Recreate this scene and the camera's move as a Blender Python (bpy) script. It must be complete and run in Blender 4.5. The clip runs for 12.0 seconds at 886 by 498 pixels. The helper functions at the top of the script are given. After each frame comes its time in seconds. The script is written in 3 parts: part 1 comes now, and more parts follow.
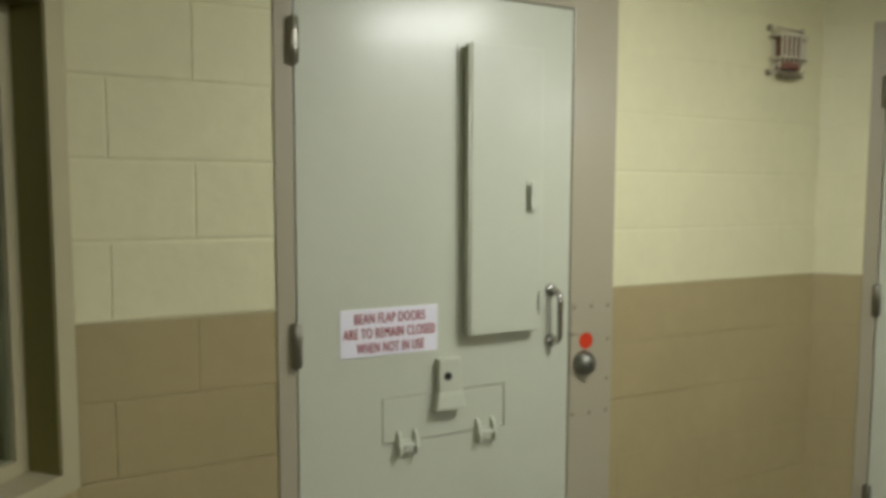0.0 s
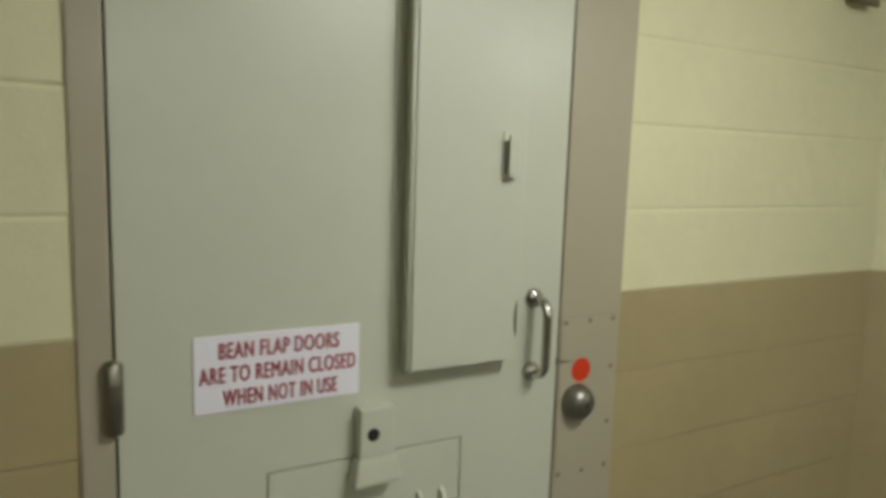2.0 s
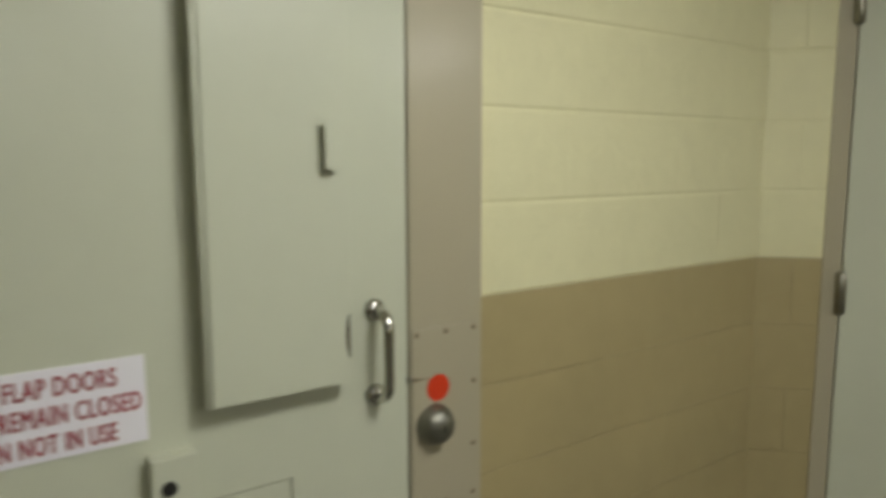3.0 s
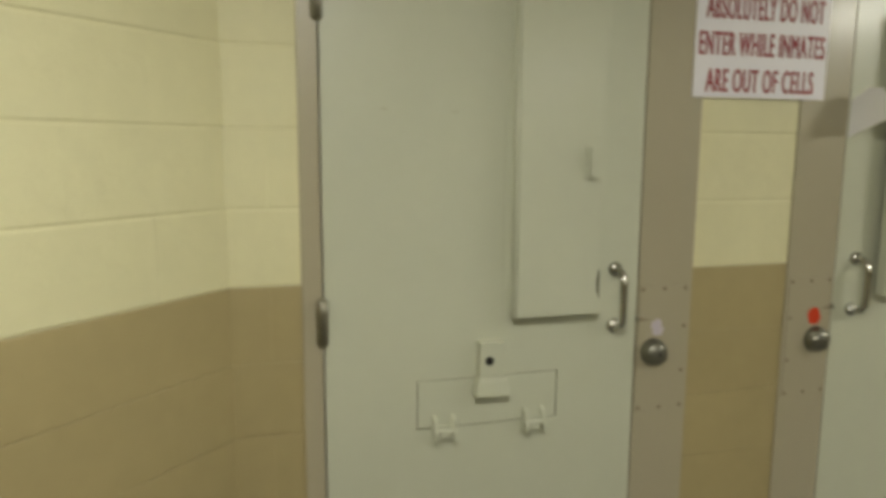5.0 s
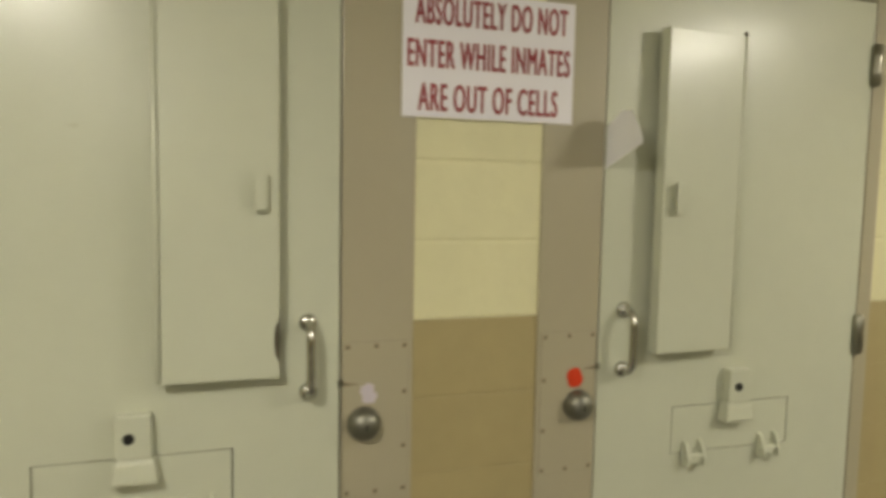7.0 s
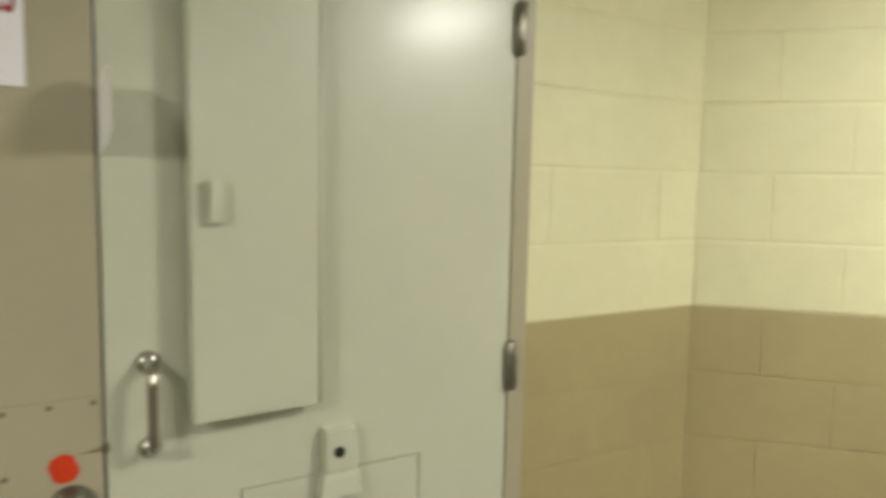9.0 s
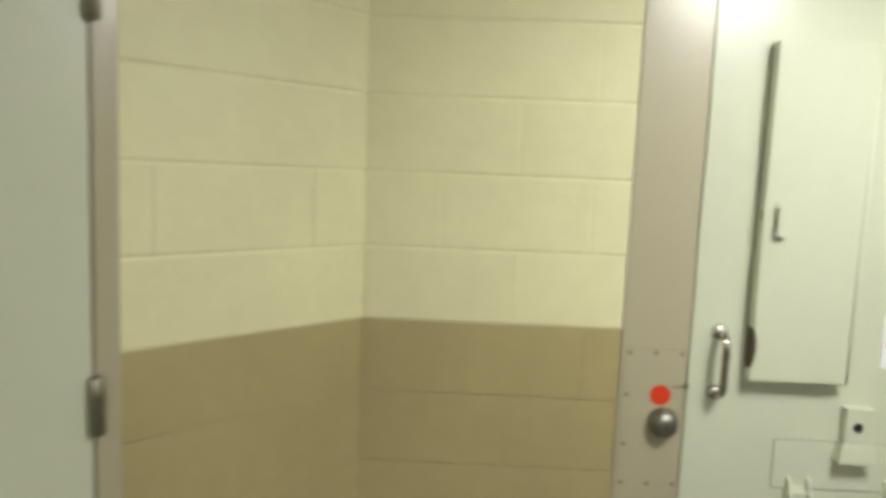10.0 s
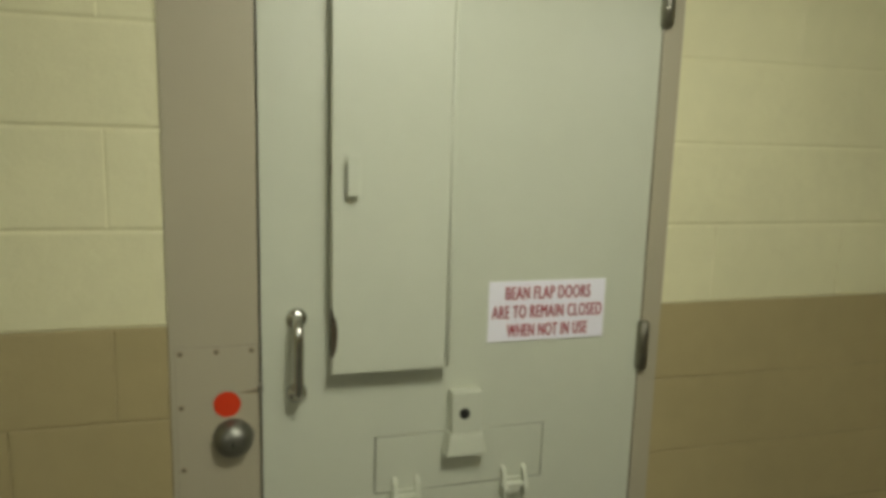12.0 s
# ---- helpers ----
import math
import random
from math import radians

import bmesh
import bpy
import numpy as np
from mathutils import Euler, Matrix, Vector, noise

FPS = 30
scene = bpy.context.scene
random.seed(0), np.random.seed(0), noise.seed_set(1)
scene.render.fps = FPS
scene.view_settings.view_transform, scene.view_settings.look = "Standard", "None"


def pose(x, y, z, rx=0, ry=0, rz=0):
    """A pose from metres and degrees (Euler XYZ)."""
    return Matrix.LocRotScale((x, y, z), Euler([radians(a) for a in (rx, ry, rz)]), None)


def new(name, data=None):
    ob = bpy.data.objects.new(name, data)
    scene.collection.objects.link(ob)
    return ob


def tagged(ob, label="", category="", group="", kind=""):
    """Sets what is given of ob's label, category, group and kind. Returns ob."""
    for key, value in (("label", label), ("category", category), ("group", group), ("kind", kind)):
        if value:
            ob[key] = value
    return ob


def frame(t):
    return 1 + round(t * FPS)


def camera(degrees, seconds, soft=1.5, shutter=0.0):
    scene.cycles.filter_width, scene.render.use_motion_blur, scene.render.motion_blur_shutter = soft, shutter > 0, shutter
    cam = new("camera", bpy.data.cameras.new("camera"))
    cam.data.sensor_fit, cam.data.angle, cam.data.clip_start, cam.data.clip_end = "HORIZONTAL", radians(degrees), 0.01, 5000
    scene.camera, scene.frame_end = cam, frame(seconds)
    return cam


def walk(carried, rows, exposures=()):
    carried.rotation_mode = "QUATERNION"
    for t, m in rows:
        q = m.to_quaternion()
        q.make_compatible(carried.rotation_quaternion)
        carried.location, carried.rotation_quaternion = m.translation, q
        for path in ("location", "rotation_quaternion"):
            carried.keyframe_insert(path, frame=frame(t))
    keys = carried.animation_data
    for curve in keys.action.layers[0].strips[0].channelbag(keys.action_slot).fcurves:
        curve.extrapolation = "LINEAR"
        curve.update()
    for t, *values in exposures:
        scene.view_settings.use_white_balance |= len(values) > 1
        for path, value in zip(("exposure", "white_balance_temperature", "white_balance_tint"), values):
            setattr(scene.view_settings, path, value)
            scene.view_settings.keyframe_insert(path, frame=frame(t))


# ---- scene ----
# camera: seconds, x, y, z, yaw, pitch, roll
PATH = [
    (0, -0.538, -3.228, 1.537, 18.88, -4.37, -0.16),
    (0.2, -0.578, -3.132, 1.539, 18.87, -5.16, -0.55),
    (0.5, -0.622, -2.997, 1.540, 18.23, -5.02, -0.98),
    (0.8, -0.635, -2.883, 1.538, 18.72, -5.05, -0.78),
    (1, -0.644, -2.814, 1.533, 19.09, -5.97, -0.62),
    (1.2, -0.664, -2.746, 1.516, 18.88, -6.16, -0.37),
    (1.5, -0.700, -2.642, 1.492, 18.09, -6.27, 0.09),
    (1.8, -0.716, -2.537, 1.519, 16.37, -7.41, -0.97),
    (2, -0.718, -2.472, 1.533, 15.93, -7.54, -1.78),
    (2.2, -0.712, -2.416, 1.532, 13.82, -7.39, -1.70),
    (2.5, -0.685, -2.343, 1.527, 11.16, -7.44, -0.61),
    (2.8, -0.637, -2.272, 1.516, 10.42, -7.36, 0.25),
    (3, -0.572, -2.215, 1.513, 10.27, -7.31, 0.15),
    (3.2, -0.487, -2.153, 1.531, 10.45, -8.02, -0.70),
    (3.4, -0.445, -2.117, 1.534, 9.38, -8.05, -0.74),
    (3.8, -0.325, -2.028, 1.555, 3.07, -8.27, -1.04),
    (4.2, -0.180, -1.938, 1.583, -5.38, -8.56, -1.44),
    (4.6, -0.039, -1.873, 1.604, -11.88, -8.78, -1.74),
    (4.8, 0.022, -1.857, 1.607, -13.12, -8.81, -1.79),
    (5, 0.073, -1.814, 1.581, -15.13, -8.41, -0.31),
    (5.2, 0.172, -1.808, 1.562, -15.44, -8.33, 0.11),
    (5.5, 0.344, -1.805, 1.557, -14.97, -7.48, -0.16),
    (5.8, 0.437, -1.794, 1.558, -15.59, -6.53, -0.91),
    (6, 0.495, -1.783, 1.559, -17.91, -6.26, -0.76),
    (6.2, 0.587, -1.769, 1.553, -18.93, -5.91, -0.47),
    (6.5, 0.732, -1.728, 1.543, -18.34, -5.18, -0.52),
    (6.7, 0.793, -1.689, 1.547, -18.32, -4.75, -1.01),
    (6.9, 0.849, -1.676, 1.549, -18.17, -4.82, -1.04),
    (7.3, 1.039, -1.647, 1.568, -17.12, -5.27, -1.23),
    (7.7, 1.266, -1.614, 1.592, -16.19, -5.86, -1.49),
    (8.1, 1.453, -1.578, 1.611, -16.71, -6.31, -1.68),
    (8.3, 1.507, -1.560, 1.614, -17.94, -6.37, -1.71),
    (8.5, 1.601, -1.501, 1.595, -21.84, -6.40, -2.44),
    (8.8, 1.717, -1.428, 1.588, -28.19, -5.78, -2.35),
    (9, 1.786, -1.413, 1.587, -30.63, -5.72, -1.19),
    (9.5, 2.016, -1.418, 1.614, -37.18, -7.11, -0.26),
    (9.7, 2.130, -1.376, 1.604, -42.37, -6.46, -1.49),
    (9.8, 2.206, -1.400, 1.611, -43.85, -6.39, -2.33),
    (10, 2.361, -1.492, 1.631, -44.26, -6.42, -2.41),
    (10.2, 2.462, -1.509, 1.616, -46.60, -6.19, -1.21),
    (10.5, 2.590, -1.469, 1.658, -53.99, -8.58, -1.07),
    (10.8, 2.730, -1.486, 1.631, -59.74, -7.42, -1.94),
    (11, 2.813, -1.506, 1.616, -61.60, -6.79, -1.49),
    (11.2, 2.876, -1.524, 1.616, -63.26, -7.01, -0.75),
    (11.5, 2.950, -1.559, 1.616, -64.49, -7.79, -0.39),
    (11.8, 3.023, -1.623, 1.622, -62.72, -8.76, -1.37),
    (12, 3.074, -1.675, 1.631, -61.27, -9.45, -1.66),
]
# seconds, stops, white balance
EXPOSURE = [(0.0, -0.69, 6450, 10), (2.0, -0.84, 6560, 10), (3.2, -0.90, 6700, 10), (5.0, -0.51, 7150, 9), (6.5, -0.29, 7600, 11),
            (8.5, -0.12, 7050, 10), (9.5, 0.0, 6800, 10), (10.0, -0.32, 6700, 8), (10.5, -0.90, 6900, 5), (11.0, -1.19, 7020, 4), (12.0, -1.20, 7100, 4)]


def eye_pose(x, y, z, yaw, pitch, roll):
    return pose(x, y, z, 0, 0, yaw) @ pose(0, 0, 0, 90 + pitch) @ pose(0, 0, 0, 0, 0, -roll)


cam = camera(65.34, 12.0, soft=4.0, shutter=0.5)
walk(cam, [(r[0], eye_pose(*r[1:])) for r in PATH], EXPOSURE)

# ---- world and lights: an enclosed room, lit by ceiling fixtures only ----
world = bpy.data.worlds.new("night")
world.use_nodes = True
world.node_tree.nodes["Background"].inputs["Color"].default_value = (0.02, 0.022, 0.02, 1)
world.node_tree.nodes["Background"].inputs["Strength"].default_value = 0.05
scene.world = world
LAMP_COLOUR = (0.95, 0.97, 0.93)
LAMP_POWER = 86.0
# place and relative output of each fixture; the third is an added fill
LAMPS = [(3.63, -1.77, 1.08), (0.12, -1.78, 1.0), (0.10, -5.75, 1.05), (3.45, -5.75, 0.9)]


# ---- materials ----
def material(name):
    m = bpy.data.materials.new(name)
    m.use_nodes = True
    return m, m.node_tree, m.node_tree.nodes["Principled BSDF"]


def link(t, a, b):
    t.links.new(a, b)


def paint(name, colour, rough=0.45, fine=220.0, bump=0.12, blotch=0.10, vary=0.0, wear=0.0, coat=0.0):
    """Painted surface: slow blotches, fine roller stipple, slight change from piece to piece."""
    m, t, b = material(name)
    n = t.nodes
    pos = n.new("ShaderNodeNewGeometry")
    big = n.new("ShaderNodeTexNoise")
    big.inputs["Scale"].default_value, big.inputs["Detail"].default_value = 2.3, 5
    link(t, pos.outputs["Position"], big.inputs["Vector"])
    mid = n.new("ShaderNodeTexNoise")
    mid.inputs["Scale"].default_value, mid.inputs["Detail"].default_value = 19, 4
    link(t, pos.outputs["Position"], mid.inputs["Vector"])
    add = n.new("ShaderNodeMath")
    add.operation = "MULTIPLY_ADD"
    add.inputs[1].default_value = 0.45
    link(t, mid.outputs["Fac"], add.inputs[0])
    link(t, big.outputs["Fac"], add.inputs[2])
    ramp = n.new("ShaderNodeMapRange")
    ramp.inputs["From Min"].default_value, ramp.inputs["From Max"].default_value = 0.45, 1.0
    ramp.inputs["To Min"].default_value, ramp.inputs["To Max"].default_value = 1 - blotch, 1 + blotch * 0.6
    link(t, add.outputs[0], ramp.inputs["Value"])
    scale = ramp.outputs["Result"]
    if vary:
        info = n.new("ShaderNodeObjectInfo")
        v = n.new("ShaderNodeMapRange")
        v.inputs["To Min"].default_value, v.inputs["To Max"].default_value = 1 - vary, 1 + vary
        link(t, info.outputs["Random"], v.inputs["Value"])
        mul = n.new("ShaderNodeMath")
        mul.operation = "MULTIPLY"
        link(t, scale, mul.inputs[0])
        link(t, v.outputs["Result"], mul.inputs[1])
        scale = mul.outputs[0]
    col = n.new("ShaderNodeVectorMath")
    col.operation = "SCALE"
    col.inputs[0].default_value = colour
    link(t, scale, col.inputs["Scale"])
    out = col.outputs["Vector"]
    if wear:
        spot = n.new("ShaderNodeTexNoise")
        spot.inputs["Scale"].default_value, spot.inputs["Detail"].default_value = 34, 6
        link(t, pos.outputs["Position"], spot.inputs["Vector"])
        edge = n.new("ShaderNodeMapRange")
        edge.inputs["From Min"].default_value, edge.inputs["From Max"].default_value = 0.66, 0.72
        edge.inputs["To Max"].default_value = wear
        link(t, spot.outputs["Fac"], edge.inputs["Value"])
        mix = n.new("ShaderNodeMix")
        mix.data_type = "RGBA"
        mix.inputs["B"].default_value = (colour[0] * 0.5, colour[1] * 0.48, colour[2] * 0.42, 1)
        link(t, edge.outputs["Result"], mix.inputs["Factor"])
        link(t, out, mix.inputs["A"])
        out = mix.outputs["Result"]
    link(t, out, b.inputs["Base Color"])
    rr = n.new("ShaderNodeMapRange")
    rr.inputs["To Min"].default_value, rr.inputs["To Max"].default_value = rough - 0.025, rough + 0.03
    link(t, mid.outputs["Fac"], rr.inputs["Value"])
    link(t, rr.outputs["Result"], b.inputs["Roughness"])
    grain = n.new("ShaderNodeTexNoise")
    grain.inputs["Scale"].default_value, grain.inputs["Detail"].default_value = fine, 3
    link(t, pos.outputs["Position"], grain.inputs["Vector"])
    wav = n.new("ShaderNodeMath")
    wav.operation = "MULTIPLY_ADD"
    wav.inputs[1].default_value = 2.0
    link(t, mid.outputs["Fac"], wav.inputs[0])
    link(t, grain.outputs["Fac"], wav.inputs[2])
    bp = n.new("ShaderNodeBump")
    bp.inputs["Strength"].default_value, bp.inputs["Distance"].default_value = bump, 0.004
    link(t, wav.outputs[0], bp.inputs["Height"])
    link(t, bp.outputs["Normal"], b.inputs["Normal"])
    b.inputs["Coat Weight"].default_value = coat
    b.inputs["Coat Roughness"].default_value = 0.2
    return m


def metal(name, colour, rough):
    m, t, b = material(name)
    n = t.nodes
    b.inputs["Metallic"].default_value = 1
    noise_tex = n.new("ShaderNodeTexNoise")
    noise_tex.inputs["Scale"].default_value, noise_tex.inputs["Detail"].default_value = 60, 5
    co = n.new("ShaderNodeTexCoord")
    link(t, co.outputs["Object"], noise_tex.inputs["Vector"])
    r = n.new("ShaderNodeMapRange")
    r.inputs["To Min"].default_value, r.inputs["To Max"].default_value = rough - 0.02, rough + 0.15
    link(t, noise_tex.outputs["Fac"], r.inputs["Value"])
    link(t, r.outputs["Result"], b.inputs["Roughness"])
    mix = n.new("ShaderNodeMix")
    mix.data_type = "RGBA"
    mix.inputs["A"].default_value = (*[c * 0.7 for c in colour], 1)
    mix.inputs["B"].default_value = (*colour, 1)
    link(t, noise_tex.outputs["Fac"], mix.inputs["Factor"])
    link(t, mix.outputs["Result"], b.inputs["Base Color"])
    return m


CREAM = paint("cream_block_paint", (0.715, 0.68, 0.435), 0.5, 260, 0.25, 0.07, 0.012)
TAN = paint("tan_block_paint", (0.385, 0.316, 0.163), 0.40, 260, 0.25, 0.09, 0.014)
DOOR = paint("door_enamel", (0.55, 0.565, 0.45), 0.38, 90, 0.014, 0.04, coat=0.32)
FRAME = paint("frame_enamel", (0.40, 0.36, 0.26), 0.38, 90, 0.008, 0.03, coat=0.35)
CEIL = paint("ceiling_paint", (0.84, 0.82, 0.72), 0.7, 150, 0.2, 0.06)
FLOOR = paint("sealed_concrete", (0.13, 0.125, 0.10), 0.42, 120, 0.03, 0.25, 0, 0.3)
STEEL = metal("polished_steel", (0.62, 0.61, 0.57), 0.15)
DULL_STEEL = metal("dull_lock_steel", (0.29, 0.287, 0.25), 0.38)
DARK_STEEL = metal("worn_hinge_steel", (0.33, 0.315, 0.26), 0.27)
BLACK = paint("keyhole_black", (0.012, 0.011, 0.009), 0.6)
SCREW = paint("painted_over_screw", (0.17, 0.14, 0.085), 0.5)
# dark small parts, and shade put into gaps and hollows as colour
DARK_AND_SHADE = paint("dark_seal", (0.065, 0.047, 0.026), 0.7)
WHITE = paint("white_sign_plastic", (0.84, 0.82, 0.88), 0.38, 60, 0.03, 0.03)
RED_INK = paint("red_sign_ink", (0.34, 0.035, 0.045), 0.5, 60, 0.03, 0.2)
ORANGE = paint("orange_sticker_paper", (0.60, 0.036, 0.005), 0.5, 60, 0.03, 0.05)
PALE = paint("faded_sticker_paper", (0.58, 0.53, 0.60), 0.55, 60, 0.03, 0.1)
PAPER = paint("white_paper", (0.87, 0.87, 0.90), 0.6, 120, 0.05, 0.05)
RED_PLASTIC = paint("red_plastic", (0.19, 0.075, 0.05), 0.4)
# dark tone for the shade in the window's recess
JAMB_SHADE = paint("dark_bronze_enamel", (0.16, 0.14, 0.035), 0.45)
GLUE = paint("old_glue", (0.50, 0.505, 0.385), 0.4)
RUST = paint("rust", (0.16, 0.07, 0.025), 0.7)
IVORY = paint("ivory_plastic", (0.62, 0.58, 0.44), 0.45)
DULL = paint("window_frame_enamel", (0.42, 0.38, 0.24), 0.4, 90, 0.05, 0.06)


def lamp_material(output):
    m, t, b = material("lamp_diffuser")
    b.inputs["Base Color"].default_value = (0.9, 0.9, 0.86, 1)
    b.inputs["Emission Color"].default_value = (*LAMP_COLOUR, 1)
    b.inputs["Emission Strength"].default_value = LAMP_POWER * output
    return m


def glass_material():
    m, t, b = material("dark_window_glass")
    b.inputs["Base Color"].default_value = (0.55, 0.62, 0.55, 1)
    b.inputs["Transmission Weight"].default_value = 1
    b.inputs["Roughness"].default_value = 0.02
    b.inputs["IOR"].default_value = 1.45
    return m


GLASS = glass_material()


# ---- mesh helpers; wall space: x along the wall, y into it, z up ----
def part(name, bm, mat, parent=None, label="", m=None, smooth=False):
    me = bpy.data.meshes.new(name)
    bmesh.ops.recalc_face_normals(bm, faces=bm.faces[:])
    bm.to_mesh(me)
    bm.free()
    for one in mat if isinstance(mat, (list, tuple)) else [mat]:
        me.materials.append(one)
    if smooth:
        for p in me.polygons:
            p.use_smooth = True
    ob = new(name, me)
    if parent:
        ob.parent = parent
    if m:
        ob.matrix_basis = m
    if label:
        ob["label"] = label
    return ob


def box(bm, x0, x1, y0, y1, z0, z1, bevel=0.0, slot=0):
    x0, x1, y0, y1, z0, z1 = min(x0, x1), max(x0, x1), min(y0, y1), max(y0, y1), min(z0, z1), max(z0, z1)
    v = [bm.verts.new((x, y, z)) for x in (x0, x1) for y in (y0, y1) for z in (z0, z1)]
    faces = [bm.faces.new([v[i] for i in f]) for f in
             ((0, 1, 3, 2), (4, 6, 7, 5), (0, 4, 5, 1), (2, 3, 7, 6), (0, 2, 6, 4), (1, 5, 7, 3))]
    for f in faces:
        f.material_index = slot
    if bevel:
        edges = list({e for f in faces for e in f.edges})
        bmesh.ops.bevel(bm, geom=edges, offset=bevel, segments=2, profile=0.6, affect="EDGES")
    return bm


def boxes(*rows):
    bm = bmesh.new()
    for r in rows:
        box(bm, *r)
    return bm


def ring_plate(bm, x0, x1, z0, z1, hx0, hx1, hz0, hz1, y0, y1):
    """A plate with a rectangular hole, y0 in front and y1 behind."""
    xs, zs = [x0, hx0, hx1, x1], [z0, hz0, hz1, z1]
    g = {(i, j, k): bm.verts.new((xs[i], (y0, y1)[k], zs[j])) for i in range(4) for j in range(4) for k in range(2)}
    for k in range(2):
        for i in range(3):
            for j in range(3):
                if (i, j) != (1, 1):
                    bm.faces.new([g[i, j, k], g[i + 1, j, k], g[i + 1, j + 1, k], g[i, j + 1, k]])
    for i in range(3):
        for j in (0, 3):
            bm.faces.new([g[i, j, 0], g[i + 1, j, 0], g[i + 1, j, 1], g[i, j, 1]])
            bm.faces.new([g[j, i, 0], g[j, i + 1, 0], g[j, i + 1, 1], g[j, i, 1]])
    for a, b in (((1, 1), (2, 1)), ((1, 2), (2, 2)), ((1, 1), (1, 2)), ((2, 1), (2, 2))):
        bm.faces.new([g[(*a, 0)], g[(*b, 0)], g[(*b, 1)], g[(*a, 1)]])
    return bm


def lathe(bm, profile, x, y, z, axis="y", n=28):
    """Turn (radius, height) pairs round an axis; height runs towards -y (out of the wall) or +z."""
    rings = []
    for r, h in profile:
        ring = []
        for i in range(n):
            c, s = r * math.cos(2 * math.pi * i / n), r * math.sin(2 * math.pi * i / n)
            ring.append(bm.verts.new((x + c, y - h, z + s) if axis == "y" else (x + c, y + s, z + h)))
        rings.append(ring)
    for a, b in zip(rings, rings[1:]):
        for i in range(n):
            bm.faces.new([a[i], a[(i + 1) % n], b[(i + 1) % n], b[i]])
    bm.faces.new(rings[0])
    bm.faces.new(rings[-1])
    return bm


def tube(bm, points, radius, n=14):
    pts = [Vector(p) for p in points]
    rings = []
    for i, p in enumerate(pts):
        d = (pts[min(i + 1, len(pts) - 1)] - pts[max(i - 1, 0)]).normalized()
        side = Vector((1, 0, 0)).cross(d).normalized() if abs(d.x) < 0.9 else Vector((0, 0, 1)).cross(d).normalized()
        up = d.cross(side)
        rings.append([bm.verts.new(p + radius * (math.cos(2 * math.pi * k / n) * side + math.sin(2 * math.pi * k / n) * up)) for k in range(n)])
    for a, b in zip(rings, rings[1:]):
        for i in range(n):
            bm.faces.new([a[i], a[(i + 1) % n], b[(i + 1) % n], b[i]])
    bm.faces.new(rings[0])
    bm.faces.new(rings[-1])
    return bm


# ---- plan: three walls that turn 45 degrees at two inner corners ----
SPAN = 3.511                                # middle wall, corner to corner
SIDE = 2.741                              # length of the two side walls
DADO, COURSE, BLOCK = 1.2192, 0.2032, 0.4064
HEIGHT = 12 * COURSE
THICK = 0.20
WALL_A = pose(0, 0, 0, 0, 0, 45)          # x runs from -SIDE to 0
WALL_B = pose(0, 0, 0)                    # x runs from 0 to SPAN
WALL_C = pose(SPAN, 0, 0, 0, 0, -45)      # x runs from 0 to SIDE
HINGE_EDGE, LATCH_EDGE = -0.013, 0.915    # door leaf, measured from its hinge line
FRAME_HINGE, FRAME_LATCH = -0.070, 1.103  # outer edges of the frame
DOOR_TOP, FRAME_TOP = 2.148, 11 * COURSE
# doors: wall, hinge line, direction from hinge to latch
DOORS = [(WALL_A, -2.172, 1), (WALL_B, 0.250, 1), (WALL_B, 2.804, -1), (WALL_C, 1.822, -1)]


def frame_span(hinge, way):
    a, b = hinge + way * FRAME_HINGE, hinge + way * FRAME_LATCH
    return min(a, b), max(a, b)


def wall(name, m, x0, x1, openings, label):
    """Backing with openings through it, painted in two colours that meet at the dado line."""
    bm = bmesh.new()

    def solid(a, b, z0, z1):
        if b - a < 1e-4 or z1 - z0 < 1e-4:
            return
        if z0 < DADO < z1:
            solid(a, b, z0, DADO), solid(a, b, DADO, z1)
        else:
            box(bm, a, b, 0.0030, THICK, z0, z1, 0, 0 if z0 >= DADO - 1e-4 else 1)

    at = x0
    for a, b, z0, z1 in sorted(openings):
        solid(at, a, 0, HEIGHT)
        solid(a, b, 0, z0)
        solid(a, b, z1, HEIGHT)
        at = b
    solid(at, x1, 0, HEIGHT)
    ob = part(name, bm, [CREAM, TAN], m=m)
    return tagged(ob, label, "wall", kind="structure")


door_gaps = [[], [], []]
for m, hinge, way in DOORS:
    which = 0 if m is WALL_A else 1 if m is WALL_B else 2
    a, b = frame_span(hinge, way)
    door_gaps[which].append((a + 0.002, b - 0.002, 0.0, FRAME_TOP - 0.002))
TWO_TONE = "painted concrete block wall, cream above a tan dado"
wall_1 = wall("wall_1", WALL_A, -SIDE, 0, door_gaps[0], TWO_TONE)
wall_2 = wall("wall_2", WALL_B, 0, SPAN, door_gaps[1], TWO_TONE)
wall_3 = wall("wall_3", WALL_C, 0, SIDE, door_gaps[2], TWO_TONE)

# wall that carries the window, and plain walls that close the room
LEFT_X, RIGHT_X = -SIDE * math.cos(math.pi / 4), SPAN + SIDE * math.cos(math.pi / 4)
CORNER_Y, BACK_Y = -SIDE * math.sin(math.pi / 4), -9.6
WALL_W = pose(LEFT_X, CORNER_Y, 0, 0, 0, 90)       # x runs from -7.6 to 0
WALL_R = pose(RIGHT_X, CORNER_Y, 0, 0, 0, -90)     # x runs from 0 to 7.6
WALL_K = pose(0, BACK_Y, 0, 0, 0, 180)
DEEP = CORNER_Y - BACK_Y
WIN = (-1.55, -0.004, 4 * COURSE, 10 * COURSE)     # outer edges of the window frame
wall_4 = wall("wall_4", WALL_W, -DEEP, 0, [WIN], "painted concrete block wall with an inside window")
